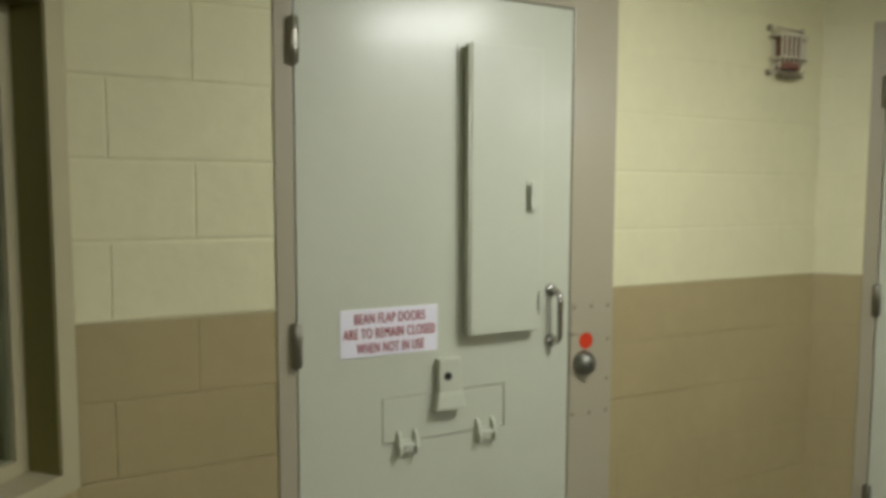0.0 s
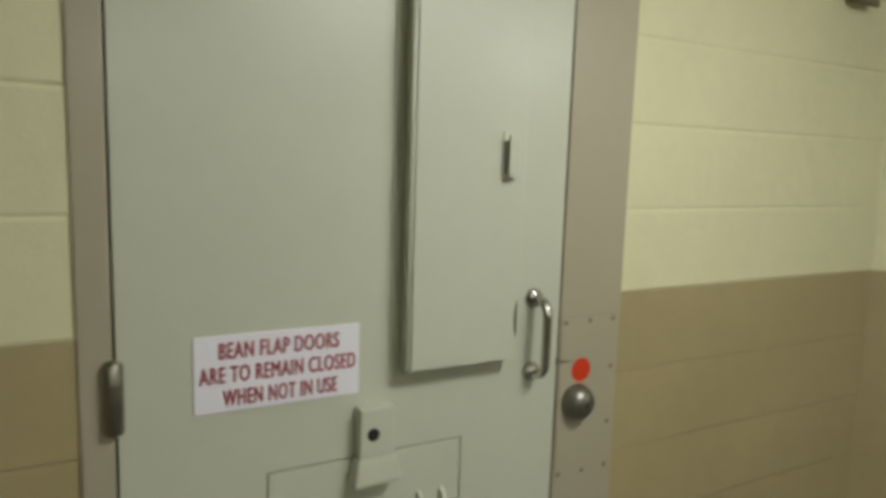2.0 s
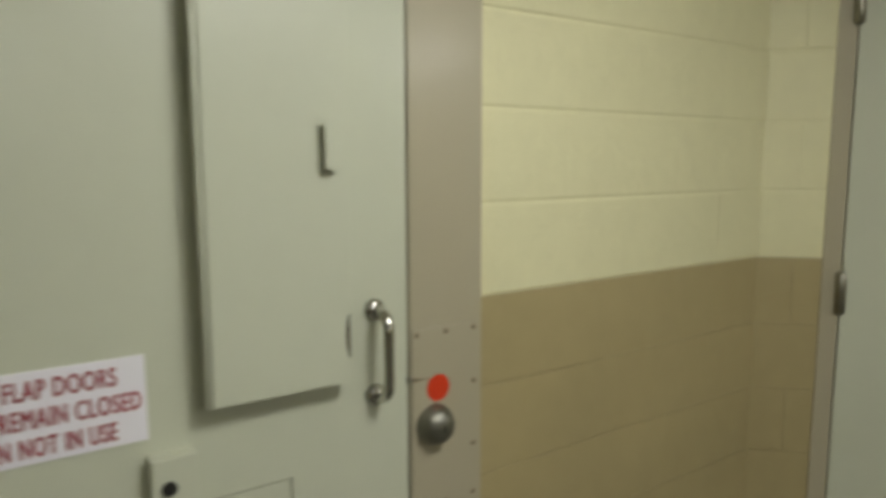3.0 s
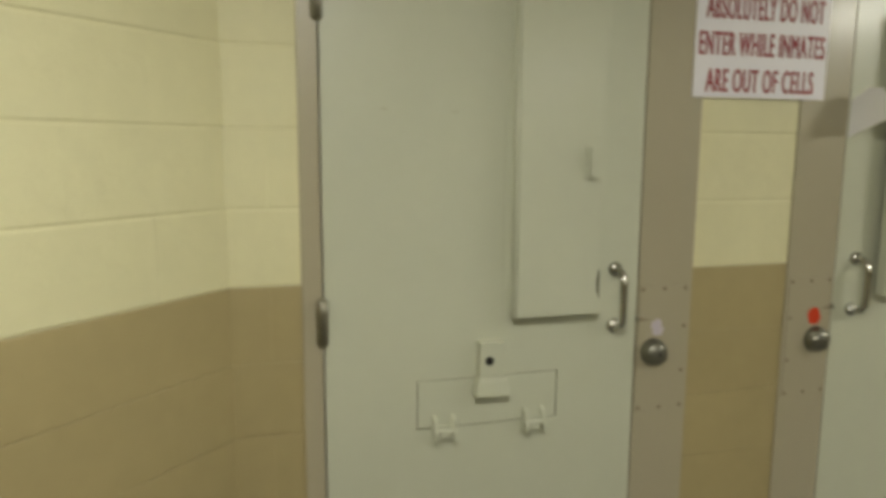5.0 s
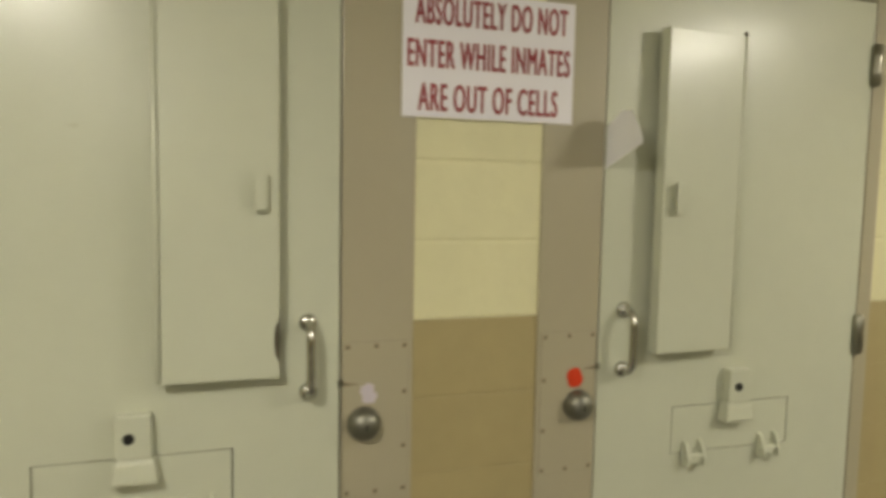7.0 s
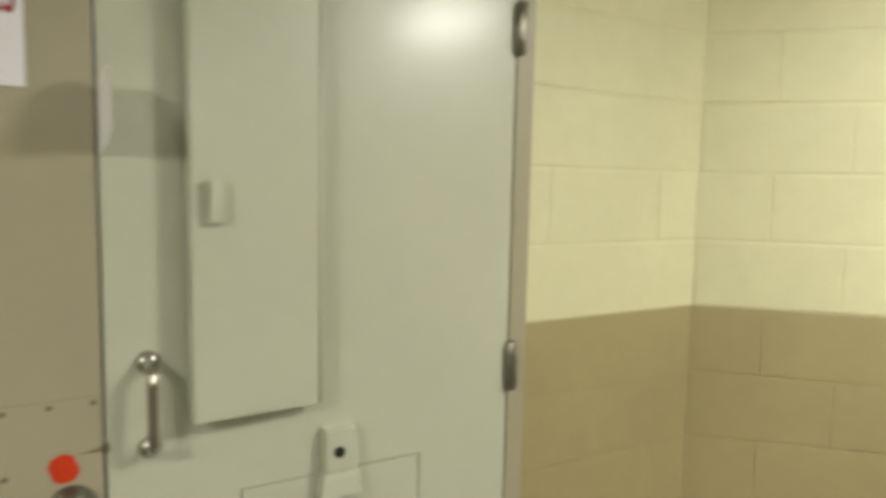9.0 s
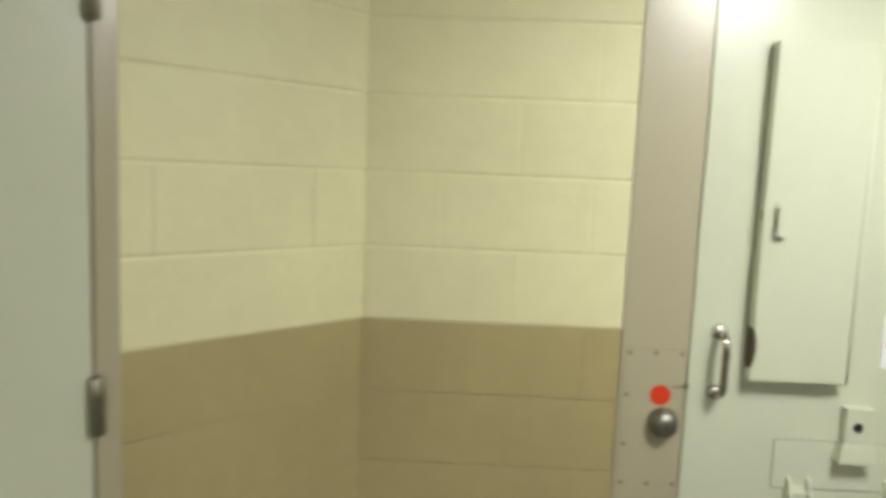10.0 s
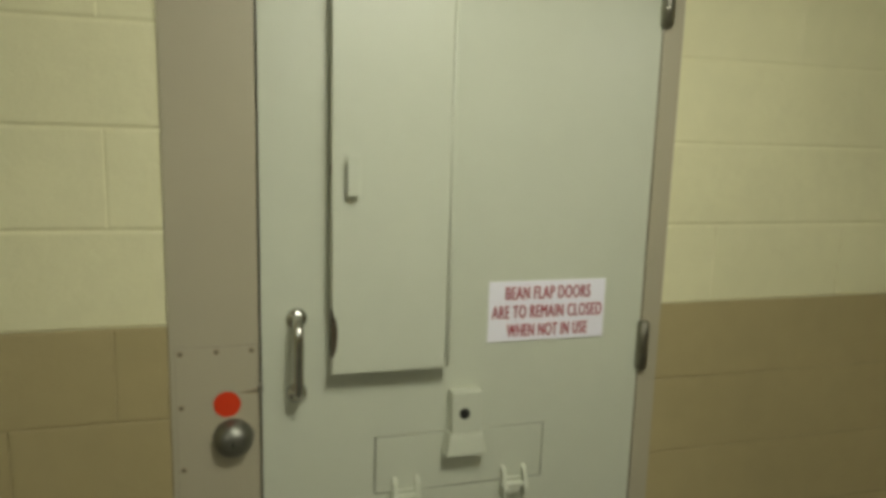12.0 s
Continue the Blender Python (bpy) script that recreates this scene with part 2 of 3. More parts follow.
wall_5 = wall("wall_5", WALL_R, 0, DEEP, [], TWO_TONE)
wall_6 = wall("wall_6", WALL_K, -RIGHT_X - THICK, -LEFT_X + THICK, [], TWO_TONE)
tagged(part("floor", boxes((LEFT_X - 2.5, RIGHT_X + 0.5, BACK_Y - 0.5, 0.5, -0.15, 0)), FLOOR),
       "grey sealed concrete floor", "floor", kind="structure")
tagged(part("ceiling", boxes((LEFT_X - 2.5, RIGHT_X + 0.5, BACK_Y - 0.5, 0.5, HEIGHT, HEIGHT + 0.15)), CEIL),
       "off-white painted ceiling", "ceiling", kind="structure")


def ceiling_light(x, y, output):
    top = tagged(new("ceiling_light"), "unseen white ceiling light fixture with a glowing diffuser", "ceiling light", "room lights")
    top.matrix_basis = pose(x, y, HEIGHT, 0, 0, 0)
    part("housing", boxes((-0.15, 0.15, -0.31, 0.31, -0.016, 0.0, 0.004)), CEIL, top)
    for end in (-0.307, 0.295):
        part("end_cap", boxes((-0.145, 0.145, end, end + 0.012, -0.040, -0.0165, 0.004)), CEIL, top)
    part("diffuser", boxes((-0.14, 0.14, -0.294, 0.294, -0.070, -0.0165, 0.016)), lamp_material(output), top)


for x, y, output in LAMPS:
    ceiling_light(x, y, output)


# ---- doors ----
def door_frame(number, m, hinge, way):
    X = lambda u: hinge + way * u
    top = tagged(new("door_frame_%d" % number), "grey-beige painted steel door frame with a wide lock jamb", "door frame", kind="structure")
    top.matrix_basis = m
    f = -0.006
    part("hinge_jamb", boxes((X(FRAME_HINGE), X(HINGE_EDGE - 0.005), f, 0.15, 0, FRAME_TOP - 0.0, 0.003)), FRAME, top)
    part("lock_jamb", boxes((X(LATCH_EDGE + 0.005), X(FRAME_LATCH), f, 0.15, 0, FRAME_TOP, 0.003)), FRAME, top)
    part("head", boxes((X(HINGE_EDGE - 0.005), X(LATCH_EDGE + 0.005), f, 0.15, DOOR_TOP + 0.005, FRAME_TOP, 0.003)), FRAME, top)
    part("stop", boxes((X(HINGE_EDGE - 0.004), X(HINGE_EDGE + 0.016), 0.048, 0.12, 0, DOOR_TOP),
                       (X(LATCH_EDGE - 0.016), X(LATCH_EDGE + 0.004), 0.048, 0.12, 0, DOOR_TOP),
                       (X(HINGE_EDGE + 0.0165), X(LATCH_EDGE - 0.0165), 0.048, 0.12, DOOR_TOP - 0.016, DOOR_TOP + 0.004)), DARK_AND_SHADE, top)
    plate = part("lock_plate", boxes((X(LATCH_EDGE + 0.009), X(FRAME_LATCH - 0.012), f - 0.0016, f, 0.775, 1.172, 0.0008)), FRAME, top)
    # dark backing, a hair wider than the plate, draws its seam line
    part("plate_gasket", boxes((X(LATCH_EDGE + 0.0087), X(FRAME_LATCH - 0.0117), f - 0.0007, f + 0.001, 0.7747, 1.1723)), DARK_AND_SHADE, plate)
    for u, z in ((0.936, 1.160), (1.008, 1.160), (1.080, 1.159), (1.081, 1.040), (1.080, 0.899), (0.936, 0.788), (1.008, 0.786), (1.080, 0.787)):
        part("screw", lathe(bmesh.new(), [(0.0056, 0), (0.0056, 0.0005), (0.0035, 0.0012)], X(u), f - 0.0016, z, n=10), SCREW, plate)
    dome = [(0.043, 0), (0.043, 0.004), (0.0415, 0.012), (0.038, 0.022), (0.0325, 0.031), (0.026, 0.0365), (0.018, 0.0402), (0.009, 0.0418), (0.001, 0.0420)]
    lock = part("lock_cylinder", lathe(bmesh.new(), dome, X(0.977), f - 0.0016, 0.966, n=32), DULL_STEEL, top, "dull steel lock cylinder", smooth=True)
    part("keyway", boxes((X(0.9755), X(0.9785), f - 0.0440, f - 0.0420, 0.959, 0.973)), BLACK, lock)
    bolt = part("latch_bolt", boxes((X(LATCH_EDGE - 0.002), X(LATCH_EDGE + 0.008), f - 0.005, f + 0.02, 1.062, 1.079, 0.002)), DARK_STEEL, top)
    # raised sliver whose dark colour stands for an open slit in the plate
    bm = bmesh.new()
    slit = [(LATCH_EDGE + 0.0085, 1.064), (LATCH_EDGE + 0.0085, 1.0735), (LATCH_EDGE + 0.026, 1.0692), (LATCH_EDGE + 0.048, 1.0668), (LATCH_EDGE + 0.048, 1.0656)]
    near, deep = ([bm.verts.new((X(u), y, z)) for u, z in slit] for y in (f - 0.0022, f - 0.0008))
    bm.faces.new(near), bm.faces.new(deep)
    for i in range(len(slit)):
        j = (i + 1) % len(slit)
        bm.faces.new([near[i], near[j], deep[j], deep[i]])
    part("scrape", bm, SCREW, bolt, "dark sliver drawn for a tapering slit in the lock plate")
    return top


def hinge_part(parent, x, z):
    bm = bmesh.new()
    y, r = -0.013, 0.0155
    lathe(bm, [(0.004, -0.066), (r * 0.8, -0.062), (r, -0.058), (r, 0.058), (r * 0.8, 0.062), (0.004, 0.066)], x, y, z, "z", 16)
    ob = part("hinge", bm, DARK_STEEL, parent, "worn steel barrel hinge", smooth=True)
    for dz in (-0.023, 0.023):
        part("knuckle_ring", lathe(bmesh.new(), [(r + 0.0012, -0.002), (r + 0.0012, 0.002)], x, y, z + dz, "z", 16), DARK_STEEL, ob)
    return ob


def cell_door(number, m, hinge, way, label, notched):
    X = lambda u: hinge + way * u
    top = tagged(new("door_%d" % number), label, "cell door", "cell doors", kind="structure")
    top.matrix_basis = m
    face = -0.004
    fl0, fl1, fz0, fz1 = 0.238, 0.664, 0.788, 0.932
    a, b = sorted((X(HINGE_EDGE), X(LATCH_EDGE)))
    c, d = sorted((X(fl0), X(fl1)))
    part("leaf", ring_plate(bmesh.new(), a, b, 0.012, DOOR_TOP, c, d, fz0, fz1, face, 0.042), DOOR, top)
    for z in (0.28, 1.118, 1.958):
        hinge_part(top, X(-0.019), z)

    # food flap with its two hinges and lock box
    part("food_flap", boxes((X(fl0 + 0.0035), X(fl1 - 0.0035), face + 0.0005, 0.03, fz0 + 0.0035, fz1 - 0.003, 0.001)), DOOR, top)
    for u in (0.318, 0.590):
        bm = boxes((X(u - 0.036), X(u + 0.032), face - 0.006, face, fz0 - 0.034, fz0 + 0.008, 0.0015),
                   (X(u - 0.017), X(u + 0.014), face - 0.024, face - 0.004, fz0 - 0.024, fz0 - 0.006, 0.002))
        for c0, c1 in ((-0.033, -0.024), (0.021, 0.031)):
            side = [(face, fz0 + 0.040), (face - 0.016, fz0 + 0.030), (face - 0.034, fz0 - 0.008), (face - 0.034, fz0 - 0.030), (face, fz0 - 0.034)]
            a_side, b_side = ([bm.verts.new((X(u + c), y, z)) for y, z in side] for c in (c0, c1))
            bm.faces.new(a_side), bm.faces.new(b_side)
            for i in range(5):
                j = (i + 1) % 5
                bm.faces.new([a_side[i], a_side[j], b_side[j], b_side[i]])
        lug = part("flap_hinge", bm, DOOR, top)
        bm = bmesh.new()
        tube(bm, [(X(u - 0.036), face - 0.018, fz0 - 0.004), (X(u), face - 0.018, fz0 - 0.004), (X(u + 0.034), face - 0.018, fz0 - 0.004)], 0.0075, 12)
        part("pin", bm, DOOR, lug, smooth=True)
    lockbox = part("flap_lock", boxes((X(0.414), X(0.488), face - 0.033, face, 0.936, 1.038, 0.004)), DOOR, top)
    bm = bmesh.new()
    rows = [(0.936, 0.410, 0.493, 0.034), (0.926, 0.4085, 0.4945, 0.037), (0.888, 0.4015, 0.5015, 0.041), (0.882, 0.4025, 0.5005, 0.040)]
    rings = [[bm.verts.new(p) for p in ((X(l), face, z), (X(l), face - d + 0.003, z), (X(l + 0.003), face - d, z), (X(r - 0.003), face - d, z), (X(r), face - d + 0.003, z), (X(r), face, z))] for z, l, r, d in rows]
    for up, low in zip(rings, rings[1:]):
        for i in range(6):
            bm.faces.new([up[i], up[(i + 1) % 6], low[(i + 1) % 6], low[i]])
    bm.faces.new(rings[0]), bm.faces.new(rings[-1])
    part("skirt", bm, DOOR, lockbox)
    part("keyhole", lathe(bmesh.new(), [(0.0125, 0), (0.0125, 0.0035), (0.0095, 0.0045), (0.001, 0.0035)], X(0.441 if way > 0 else 0.457), face - 0.033, 0.986, n=20), BLACK, lockbox)

    # hinged cover over the tall view window
    p0, p1, pz0, pz1 = 0.513, 0.769, 1.107, 1.998
    bm = bmesh.new()
    notch = [] if not notched else [(p1 - 0.013 * math.sin(math.pi * i / 10) ** 0.6, 1.137 + 0.116 * i / 10) for i in range(11)]
    outline = [(p0, pz0), (p1, pz0), *notch, (p1, pz1), (p0, pz1)]
    front = [bm.verts.new((X(u), face - 0.047, z)) for u, z in outline]
    back = [bm.verts.new((X(u), face - 0.011, z)) for u, z in outline]
    for i in range(len(outline)):
        j = (i + 1) % len(outline)
        bm.faces.new([front[i], front[j], back[j], back[i]])
    rim = bm.faces.new(front)
    bmesh.ops.bevel(bm, geom=list(rim.edges), offset=0.003, segments=2, profile=0.6, affect="EDGES")
    bm.faces.new(back)
    cover = part("window_cover", bm, DOOR, top)
    # dark sheet puts the shade of the open gap into colour
    part("gasket", boxes((X(p0 + 0.004), X(p1 - 0.020), face - 0.0105, face - 0.0002, pz0 + 0.004, pz1 - 0.004)), DARK_AND_SHADE, cover, "dark sheet for the shade in the gap behind the cover")
    # dark block behind the notch, the hollow's shade put into its colour
    if notched:
        part("finger_notch", boxes((X(p1 - 0.019), X(p1 - 0.0015), face - 0.041, face - 0.0113, 1.134, 1.256)), DARK_AND_SHADE, cover, "dark block for the shade inside the finger notch")
    bm = bmesh.new()
    lathe(bm, [(0.003, pz0 + 0.001), (0.0052, pz0 + 0.003), (0.0052, pz1 - 0.004), (0.003, pz1 - 0.002)], X(p0 - 0.0062), face - 0.0415, 0, "z", 12)
    part("cover_hinge", bm, DOOR, cover, smooth=True)
    part("hinge_leaf", boxes((X(p0 - 0.0262), X(p0 - 0.0002), face - 0.0032, face - 0.0002, pz0 + 0.001, pz1 - 0.001, 0.001)), DOOR, cover)
    part("hinge_side", boxes((X(p0 - 0.0032), X(p0 - 0.0002), face - 0.0400, face - 0.0034, pz0 + 0.003, pz1 - 0.004, 0.0008)), DOOR, cover)
    if not notched:
        part("hinge_pin", lathe(bmesh.new(), [(0.0058, pz1 - 0.003), (0.0062, pz1 + 0.004), (0.004, pz1 + 0.009)], X(p0 - 0.0062), face - 0.0415, 0, "z", 12), DARK_AND_SHADE, cover, "dark hinge pin head")
    # a bent strip, hollow behind and open to one side
    xa, xb = sorted((X(0.714), X(0.740)))
    low = 1.498
    pull = boxes((xa, xb, face - 0.0685, face - 0.0640, low, low + 0.084, 0.0015), (xb - 0.006, xb, face - 0.0645, face - 0.0475, low, low + 0.084),
                 (xa + 0.003, xb - 0.0065, face - 0.0638, face - 0.0475, low, low + 0.005), (xa - 0.004, xb + 0.004, face - 0.0495, face - 0.0468, low - 0.008, low + 0.092, 0.001))
    part("cover_pull", pull, DOOR, cover)

    if not notched:
        cover.matrix_basis = pose(X(p0), face, 0, 0, 0, -way * 2.6) @ pose(-X(p0), -face, 0)

    # pull handle
    bm = bmesh.new()
    zt, zb, u = 1.226, 1.056, 0.840
    pts = []
    for i in range(17):
        k = i / 16
        out = 0.050 * min(1, math.sin(math.pi * k) ** 0.7 * 1.25) if 0 < k < 1 else 0.0
        pts.append((X(u), face - 0.006 - out, zt + 0.004 - (zt - zb + 0.008) * (0.5 - 0.5 * math.cos(math.pi * k)) ))
    tube(bm, pts, 0.0102)
    handle = part("pull_handle", bm, STEEL, top, "polished steel pull handle", smooth=True)
    for z in (zt, zb):
        part("rosette", lathe(bmesh.new(), [(0.0225, 0), (0.0225, 0.004), (0.020, 0.010), (0.014, 0.015), (0.006, 0.017)], X(u), face, z, n=20), STEEL, handle, smooth=True)
    return top


for i, (m, hinge, way) in enumerate(DOORS):
    door_frame(i + 1, m, hinge, way)
    cell_door(i + 1, m, hinge, way, "closed pale grey-green steel cell door with a food flap and covered view window" if i != 2 else "closed pale grey-green steel cell door, its view window cover slightly ajar", i != 2)


# ---- signs, stickers, small things ----
def lettering(text, width, height, parent, x, y, z, mat):
    """Flat letters, fitted to a width and height, centred at x, z on a board."""
    cu = bpy.data.curves.new("lettering", "FONT")
    cu.body, cu.extrude, cu.offset = text, 0.01, 0.0
    cu.space_character = 1.12
    tmp = new("lettering_source", cu)
    bpy.context.view_layer.update()
    me = bpy.data.meshes.new_from_object(tmp.evaluated_get(bpy.context.evaluated_depsgraph_get()))
    bpy.data.objects.remove(tmp)
    co = np.array([v.co[:] for v in me.vertices])
    lo, hi = co.min(0), co.max(0)
    for v in me.vertices:
        v.co = ((v.co.x - (lo[0] + hi[0]) / 2) / (hi[0] - lo[0]) * width + x, y - (0.0008 if v.co.z > 0 else 0.0), (v.co.y - (lo[1] + hi[1]) / 2) / (hi[1] - lo[1]) * height + z)
    # a second pass, shifted by a hair's breadth, gives the strokes their weight
    bm = bmesh.new()
    heavy = max(0.0009, 0.024 * height)
    for dx, dy, dz in ((-heavy, 0.0, 0.0), (heavy, -0.0002, 0.0), (0.0, -0.0004, 0.5 * heavy), (0.0, -0.0006, -0.5 * heavy)):
        n = len(bm.verts)
        bm.from_mesh(me)
        bm.verts.ensure_lookup_table()
        for v in bm.verts[n:]:
            v.co.x += dx
            v.co.y += dy
            v.co.z += dz
    bm.to_mesh(me)
    bm.free()
    me.name = "lettering"
    me.materials.append(mat)
    ob = new("lettering", me)
    ob.parent = parent
    return ob


def sign(m, x0, x1, z0, z1, y, lines, label, tilt=0.0):
    """lines: text, left and right end and middle height, as fractions of the board, and letter height."""
    w, h = x1 - x0, z1 - z0
    top = tagged(new("sign"), label, "sign")
    top.matrix_basis = m @ pose((x0 + x1) / 2, y, (z0 + z1) / 2, 0, tilt, 0)
    part("board", boxes((-w / 2, w / 2, 0, 0.003, -h / 2, h / 2, 0.0008)), WHITE, top)
    for text, a, b, c, tall in lines:
        lettering(text, (b - a) * w, tall * h, top, ((a + b) / 2 - 0.5) * w, -0.0002, (0.5 - c) * h, RED_INK)
    return top


FLAP_LINES = [("BEAN FLAP DOORS", 0.14, 0.86, 0.20, 0.21), ("ARE TO REMAIN CLOSED", 0.03, 0.97, 0.51, 0.21), ("WHEN NOT IN USE", 0.16, 0.85, 0.82, 0.21)]
CELL_LINES = [("ABSOLUTELY DO NOT", 0.07, 0.95, 0.165, 0.215), ("ENTER WHILE INMATES", 0.03, 0.97, 0.50, 0.215), ("ARE OUT OF CELLS", 0.09, 0.90, 0.84, 0.215)]
h1, h2, h3, h4 = (d[1] for d in DOORS)
sign(WALL_A, h1 + 0.109, h1 + 0.420, 1.065, 1.207, -0.0075, FLAP_LINES, "small white plastic sign with red lettering on a cell door")
sign(WALL_C, h4 - 0.397, h4 - 0.093, 1.146, 1.293, -0.0075, FLAP_LINES, "small white plastic sign with red lettering on a cell door")
sign(WALL_B, 1.314, 1.780, 1.730, 2.040, -0.0105, CELL_LINES, "large white plastic sign with red lettering between two cell doors")


def sticker(m, x, z, r, mat, label, torn=0.0):
    """A paper disc; a torn one has a ragged rim."""
    rng = random.Random(7)
    bm = bmesh.new()
    rim = []
    for i in range(40):
        a = 2 * math.pi * i / 40
        k = r * (1 - torn * (0.35 * rng.random() + 0.5 * max(0.0, math.sin(2 * a + 0.8)) ** 2))
        rim.append((k * math.cos(a), k * math.sin(a)))
    low, high = ([bm.verts.new((p, y, q)) for p, q in rim] for y in (0.0, -0.0006))
    bm.faces.new(low), bm.faces.new(high)
    for i in range(40):
        bm.faces.new([low[i], low[(i + 1) % 40], high[(i + 1) % 40], high[i]])
    tagged(part("round_sticker", bm, mat, m=m @ pose(x, -0.0078, z)), label, "sticker", "lock stickers")


for i in (0, 2, 3):
    m, hinge, way = DOORS[i]
    sticker(m, hinge + way * 0.988, 1.042, 0.029, ORANGE, "round orange sticker above a lock cylinder", 0.35 if i == 2 else 0.04)
sticker(WALL_B, h2 + 0.988, 1.040, 0.028, PALE, "torn faded white sticker above a lock cylinder", 0.7)


def caught_paper(m, x0):
    """A torn scrap caught in a door's gap, standing out from the wall like a small flag."""
    bm = bmesh.new()
    nx, nz = 10, 8
    grid = {}
    for i in range(nx + 1):
        for j in range(nz + 1):
            a, b = i / nx, j / nz
            out = a * (0.168 - 0.046 * b + 0.006 * math.sin(5 * b))
            low = 1.612 + 0.066 * a + 0.006 * math.sin(math.pi * a)
            high = 1.726 + 0.050 * min(1.0, a * 1.8) - 0.012 * a
            bend = 0.010 * a + 0.008 * math.sin(math.pi * a) * (1 - 0.4 * b)
            for k in range(2):
                grid[i, j, k] = bm.verts.new((bend + 0.0004 * k, -out, low + (high - low) * b))
    for i in range(nx):
        for j in range(nz):
            for k in range(2):
                bm.faces.new([grid[i, j, k], grid[i + 1, j, k], grid[i + 1, j + 1, k], grid[i, j + 1, k]])
    ob = part("paper_scrap", bm, PAPER, m=m @ pose(x0, 0.004, 0), smooth=True)
    tagged(ob, "torn white paper scrap caught in a cell door's gap", "paper")


caught_paper(WALL_B, 1.8885)


def alarm_horn(m, x, z):
    """A red alarm on an ivory plate, behind a wire guard bent out from the wall."""
    top = tagged(new("alarm_horn"), "red wall alarm behind an ivory wire guard", "alarm")
    top.matrix_basis = m @ pose(x, 0, z)
    part("backplate", boxes((-0.074, 0.060, -0.010, 0.002, -0.086, 0.084, 0.004)), IVORY, top)
    body = part("body", boxes((-0.062, 0.034, -0.050, -0.0102, -0.070, 0.066, 0.010)), RED_PLASTIC, top, "dark red plastic alarm body")
    part("strobe_lens", boxes((0.040, 0.060, -0.040, -0.0102, -0.034, 0.044, 0.008)), PALE, body, "clear strobe lens")
    part("ledge", boxes((-0.060, 0.040, -0.046, -0.0102, -0.098, -0.082, 0.005)), SCREW, top, "dark lower ledge")
    out = 0.060
    for i in range(6):
        u, e = -0.086 + 0.026 * i, -0.040 + 0.020 * i
        path = [(e, -0.004, 0.098), (e * 0.6 + u * 0.4, -0.026, 0.088), (u, -out + 0.008, 0.066), (u, -out, 0.054), (u, -out, -0.024), (u, -out + 0.008, -0.036), (e * 0.6 + u * 0.4, -0.026, -0.074), (e, -0.004, -0.092)]
        part("guard_wire", tube(bmesh.new(), path, 0.0042, 8), IVORY, top, smooth=True)
    for h in (0.056, -0.028):
        hoop = [(-0.088, -0.004, h), (-0.086, -0.040, h), (-0.088, -out + 0.004, h), (-0.078, -out - 0.005, h), (0.044, -out - 0.005, h), (0.062, -out + 0.004, h), (0.082, -0.040, h), (0.092, -0.004, h)]
        part("guard_hoop", tube(bmesh.new(), hoop, 0.0046, 8), IVORY, top, smooth=True)
    for u in (-0.090, 0.094):
        for h in (0.092, -0.080):
            part("guard_foot", boxes((u - 0.012, u + 0.012, -0.009, 0.002, h - 0.010, h + 0.010, 0.003)), SCREW, top)
            part("guard_brace", tube(bmesh.new(), [(u, -0.006, h), (u * 0.97, -0.020, h * 0.85), (u * 0.90, -0.040, h * 0.55)], 0.0036, 8), IVORY, top, smooth=True)


alarm_horn(WALL_A, -0.235, 2.100)


# glue left on a door where labels were pulled off, and rust at a cover's edge
for name, m, x, y, z, w, h, mat, label in (
        ("glue_mark", WALL_B, 0.401, -0.0046, 1.679, 0.030, 0.012, GLUE, "faint grey glue mark on a cell door"),
        ("glue_mark", WALL_B, 0.592, -0.0046, 1.675, 0.036, 0.012, GLUE, "faint grey glue mark on a cell door"),
        ("rust_mark", WALL_C, h4 - 0.7702, -0.036, 1.552, 0.0012, 0.030, RUST, "small brown rust mark on a steel cover's edge")):
    bm = bmesh.new()
    ring = []
    for i in range(14):
        a = 2 * math.pi * i / 14
        k = 0.75 + 0.25 * math.sin(3.1 * a + x * 40)
        ring.append((math.cos(a) * k * w / 2, math.sin(a) * k * h / 2))
    deep = 0.0006 if name == "glue_mark" else 0.008
    lo = [bm.verts.new((p, 0, q)) for p, q in ring]
    hi = [bm.verts.new((p * 0.9, -deep, q * 0.9)) for p, q in ring]
    bm.faces.new(lo), bm.faces.new(hi)
    for i in range(14):
        bm.faces.new([lo[i], lo[(i + 1) % 14], hi[(i + 1) % 14], hi[i]])
    tagged(part(name, bm, mat, m=m @ pose(x, y, z)), label, "mark")


# ---- inside window beside the first cell door ----
def window():
    top = tagged(new("window_1"), "dark interior window in a deep painted steel frame", "window", kind="structure")
    top.matrix_basis = WALL_W
    x0, x1, z0, z1 = WIN
    part("window_frame", ring_plate(bmesh.new(), x0, x1, z0, z1, x0 + 0.05, x1 - 0.05, z0 + 0.05, z1 - 0.05, -0.012, 0.092), DULL, top)
    part("glazing_stop", ring_plate(bmesh.new(), x0 + 0.002, x1 - 0.002, z0 + 0.002, z1 - 0.002, x0 + 0.085, x1 - 0.085, z0 + 0.085, z1 - 0.085, 0.093, 0.137), DULL, top)
    # thin dark lining puts the recess's shade into the jamb's colour
    part("jamb_liner", ring_plate(bmesh.new(), x0 + 0.0495, x1 - 0.0495, z0 + 0.0495, z1 - 0.0495, x0 + 0.053, x1 - 0.053, z0 + 0.0497, z1 - 0.053, -0.004, 0.0928), JAMB_SHADE, top, "dark lining for the shade inside the window jamb")
    pane = part("pane", boxes((x0 + 0.08, x1 - 0.08, 0.109, 0.115, z0 + 0.08, z1 - 0.08)), GLASS, top)
    pane.visible_shadow = False


window()
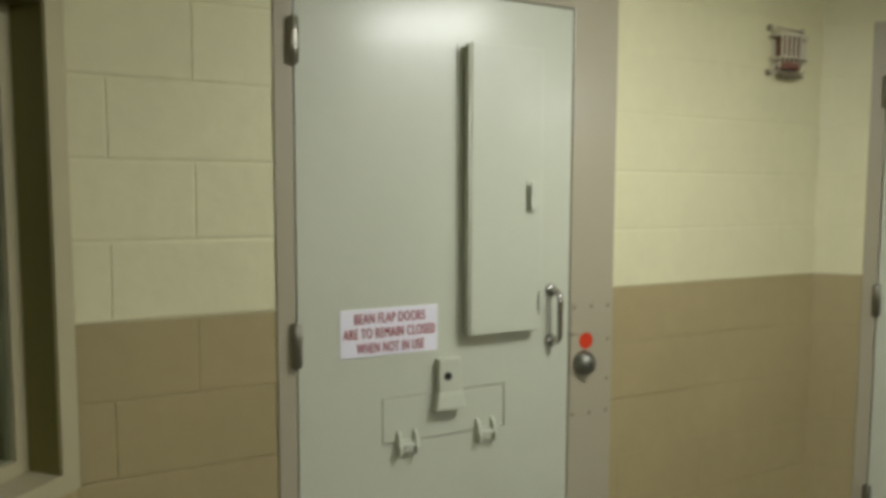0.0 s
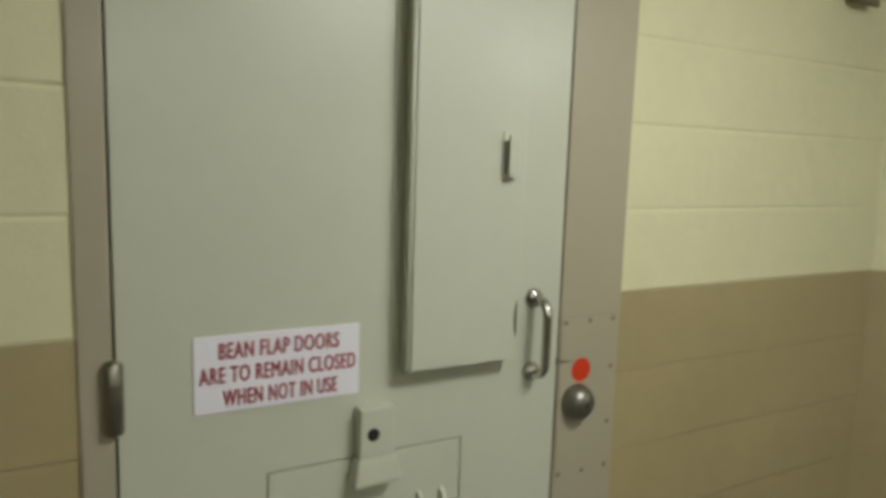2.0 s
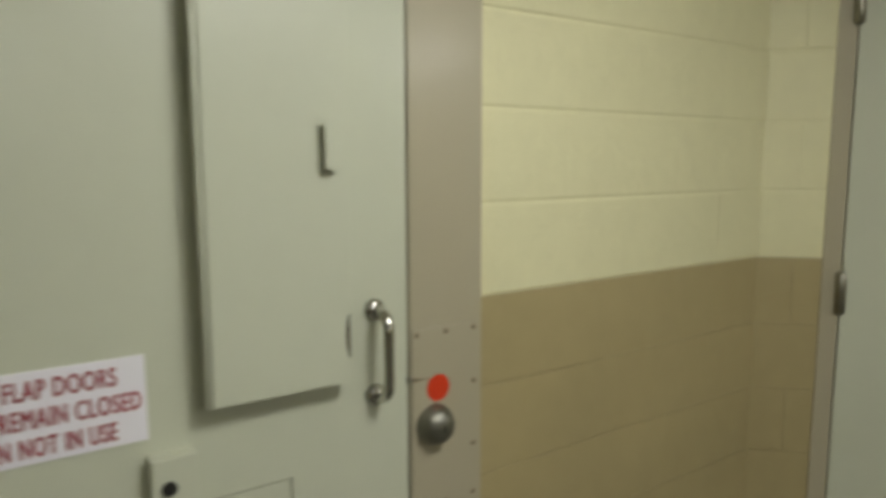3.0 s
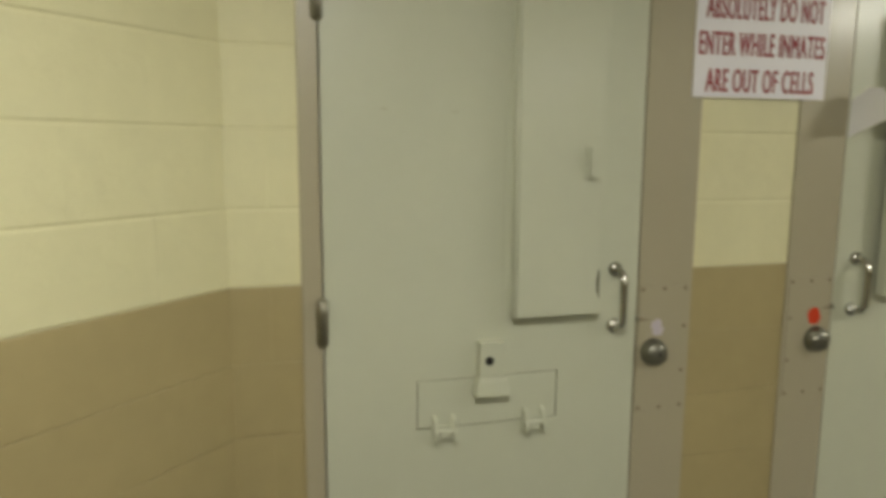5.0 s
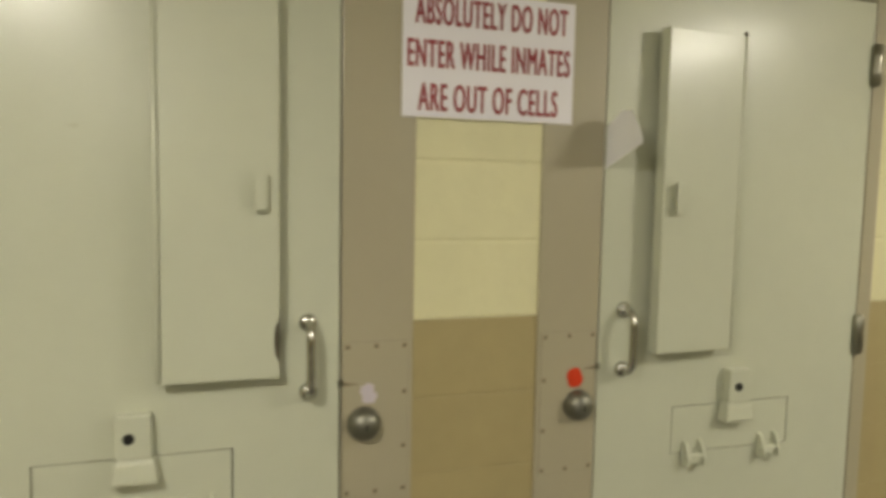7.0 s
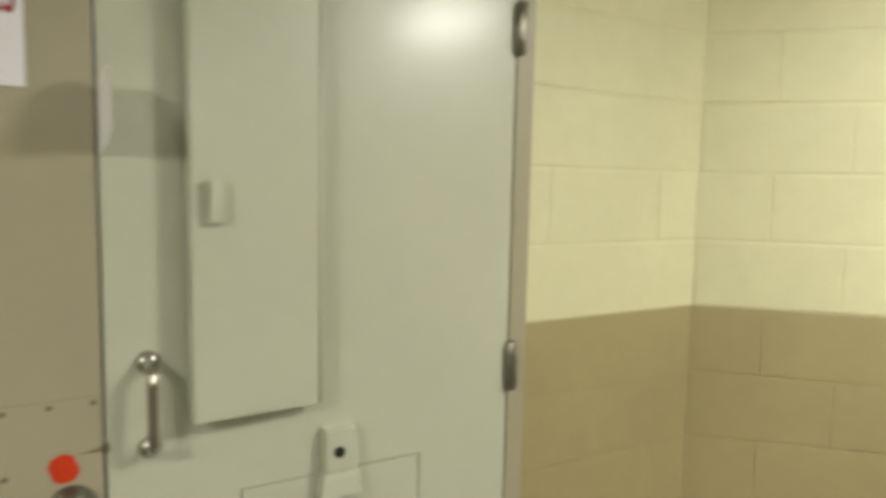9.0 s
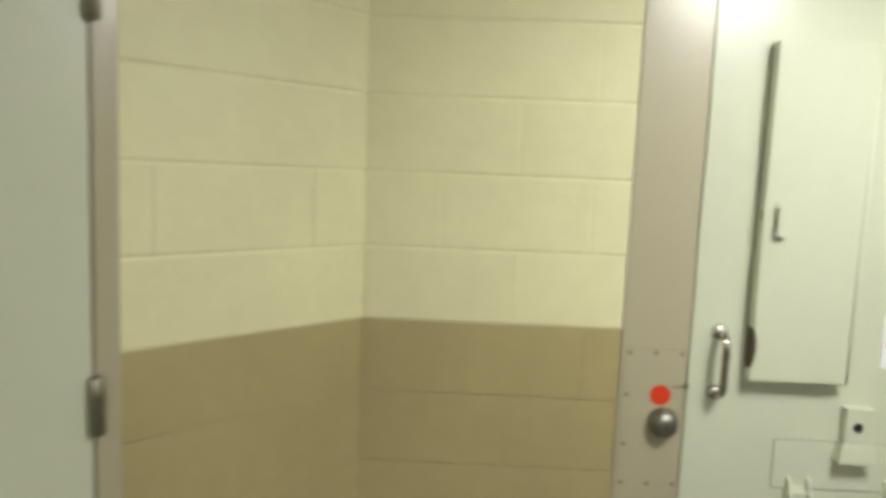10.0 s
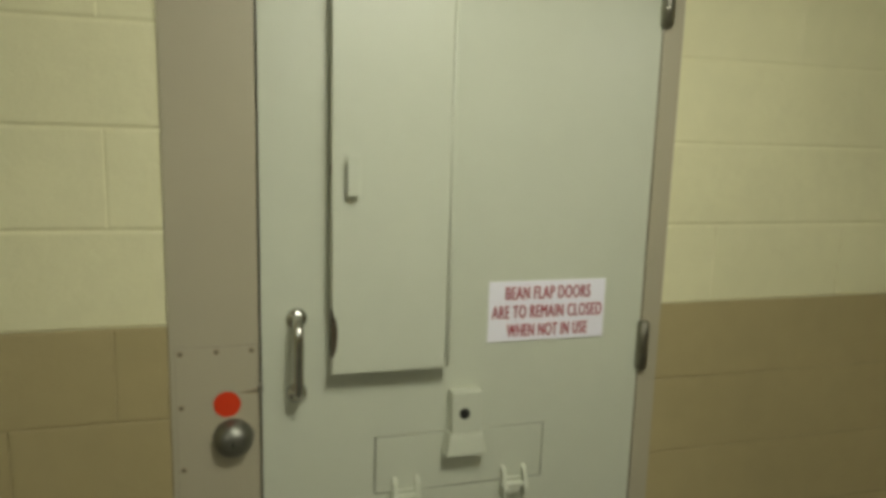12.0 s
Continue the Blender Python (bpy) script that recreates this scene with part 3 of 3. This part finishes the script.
# dark unlit room behind the window
bm = boxes((-1.9, 0.3, 1.9, 2.0, 0, HEIGHT), (-2.0, -1.9, THICK + 0.005, 2.0, 0, HEIGHT), (0.3, 0.4, THICK + 0.005, 2.0, 0, HEIGHT))
tagged(part("backdrop", bm, TAN, m=WALL_W), "unlit room behind the inside window", "room", kind="structure")


# ---- blocks of the three walls, laid in running bond ----
block_meshes = {}


def block_mesh(w, upper, joint):
    key = (round(w, 4), upper, joint)
    if key not in block_meshes:
        h, c, v = COURSE, 0.0034 if upper else 0.0026, joint
        bm = bmesh.new()
        outer = [(v * 0.5, c * 0.5), (w - v * 0.5, c * 0.5), (w - v * 0.5, h - c * 0.5), (v * 0.5, h - c * 0.5)]
        inner = [(v * 2, c * 2), (w - v * 2, c * 2), (w - v * 2, h - c * 2), (v * 2, h - c * 2)]
        rings = [[bm.verts.new((x, y, z)) for x, z in ring] for ring, y in ((outer, 0.012), (outer, 0.0016 if upper else 0.0009), (inner, 0.0))]
        for a, b in zip(rings, rings[1:]):
            for i in range(4):
                bm.faces.new([a[i], a[(i + 1) % 4], b[(i + 1) % 4], b[i]])
        bm.faces.new(rings[2])
        bmesh.ops.recalc_face_normals(bm, faces=bm.faces[:])
        me = bpy.data.meshes.new("block")
        bm.to_mesh(me)
        bm.free()
        me.materials.append(CREAM if upper else TAN)
        block_meshes[key] = me
    return block_meshes[key]


def lay_blocks(parent, x0, x1, joint, gaps, open_to):
    """open_to: joints are well raked up to this x, and mostly painted flush past it."""
    rng = random.Random(parent.name)
    for k in range(12):
        z, lean = k * COURSE, rng.uniform(-0.0003, 0.0003)
        start = joint + (0 if k % 2 else BLOCK / 2)
        start -= math.ceil((start - x0) / BLOCK) * BLOCK
        while start < x1:
            pieces = [(max(start, x0), min(start + BLOCK, x1))]
            for a, b, z0, z1 in gaps:
                if z + COURSE > z0 + 0.01 and z < z1 - 0.01:
                    pieces = [q for p, r in pieces for q in ((p, min(r, a)), (max(p, b), r)) if q[1] - q[0] > 0.012]
            for p, r in pieces:
                if r - p > 0.012:
                    p -= 0.006 if p > start + 1e-4 else 0
                    r += 0.006 if r < start + BLOCK - 1e-4 else 0
                    ob = new("block", block_mesh(r - p, k >= 6, 0.0013 if p < open_to or rng.random() < (0.05 if k >= 6 else 0.02) else 0.00003))
                    ob.parent = parent
                    ob.location = (p, lean, z)
            start += BLOCK


lay_blocks(wall_1, -SIDE, 0, -2.449, door_gaps[0], -2.0)
lay_blocks(wall_2, 0, SPAN, 0.10, door_gaps[1], 0.0)
lay_blocks(wall_3, 0, SIDE, 0.615, door_gaps[2], 0.8)
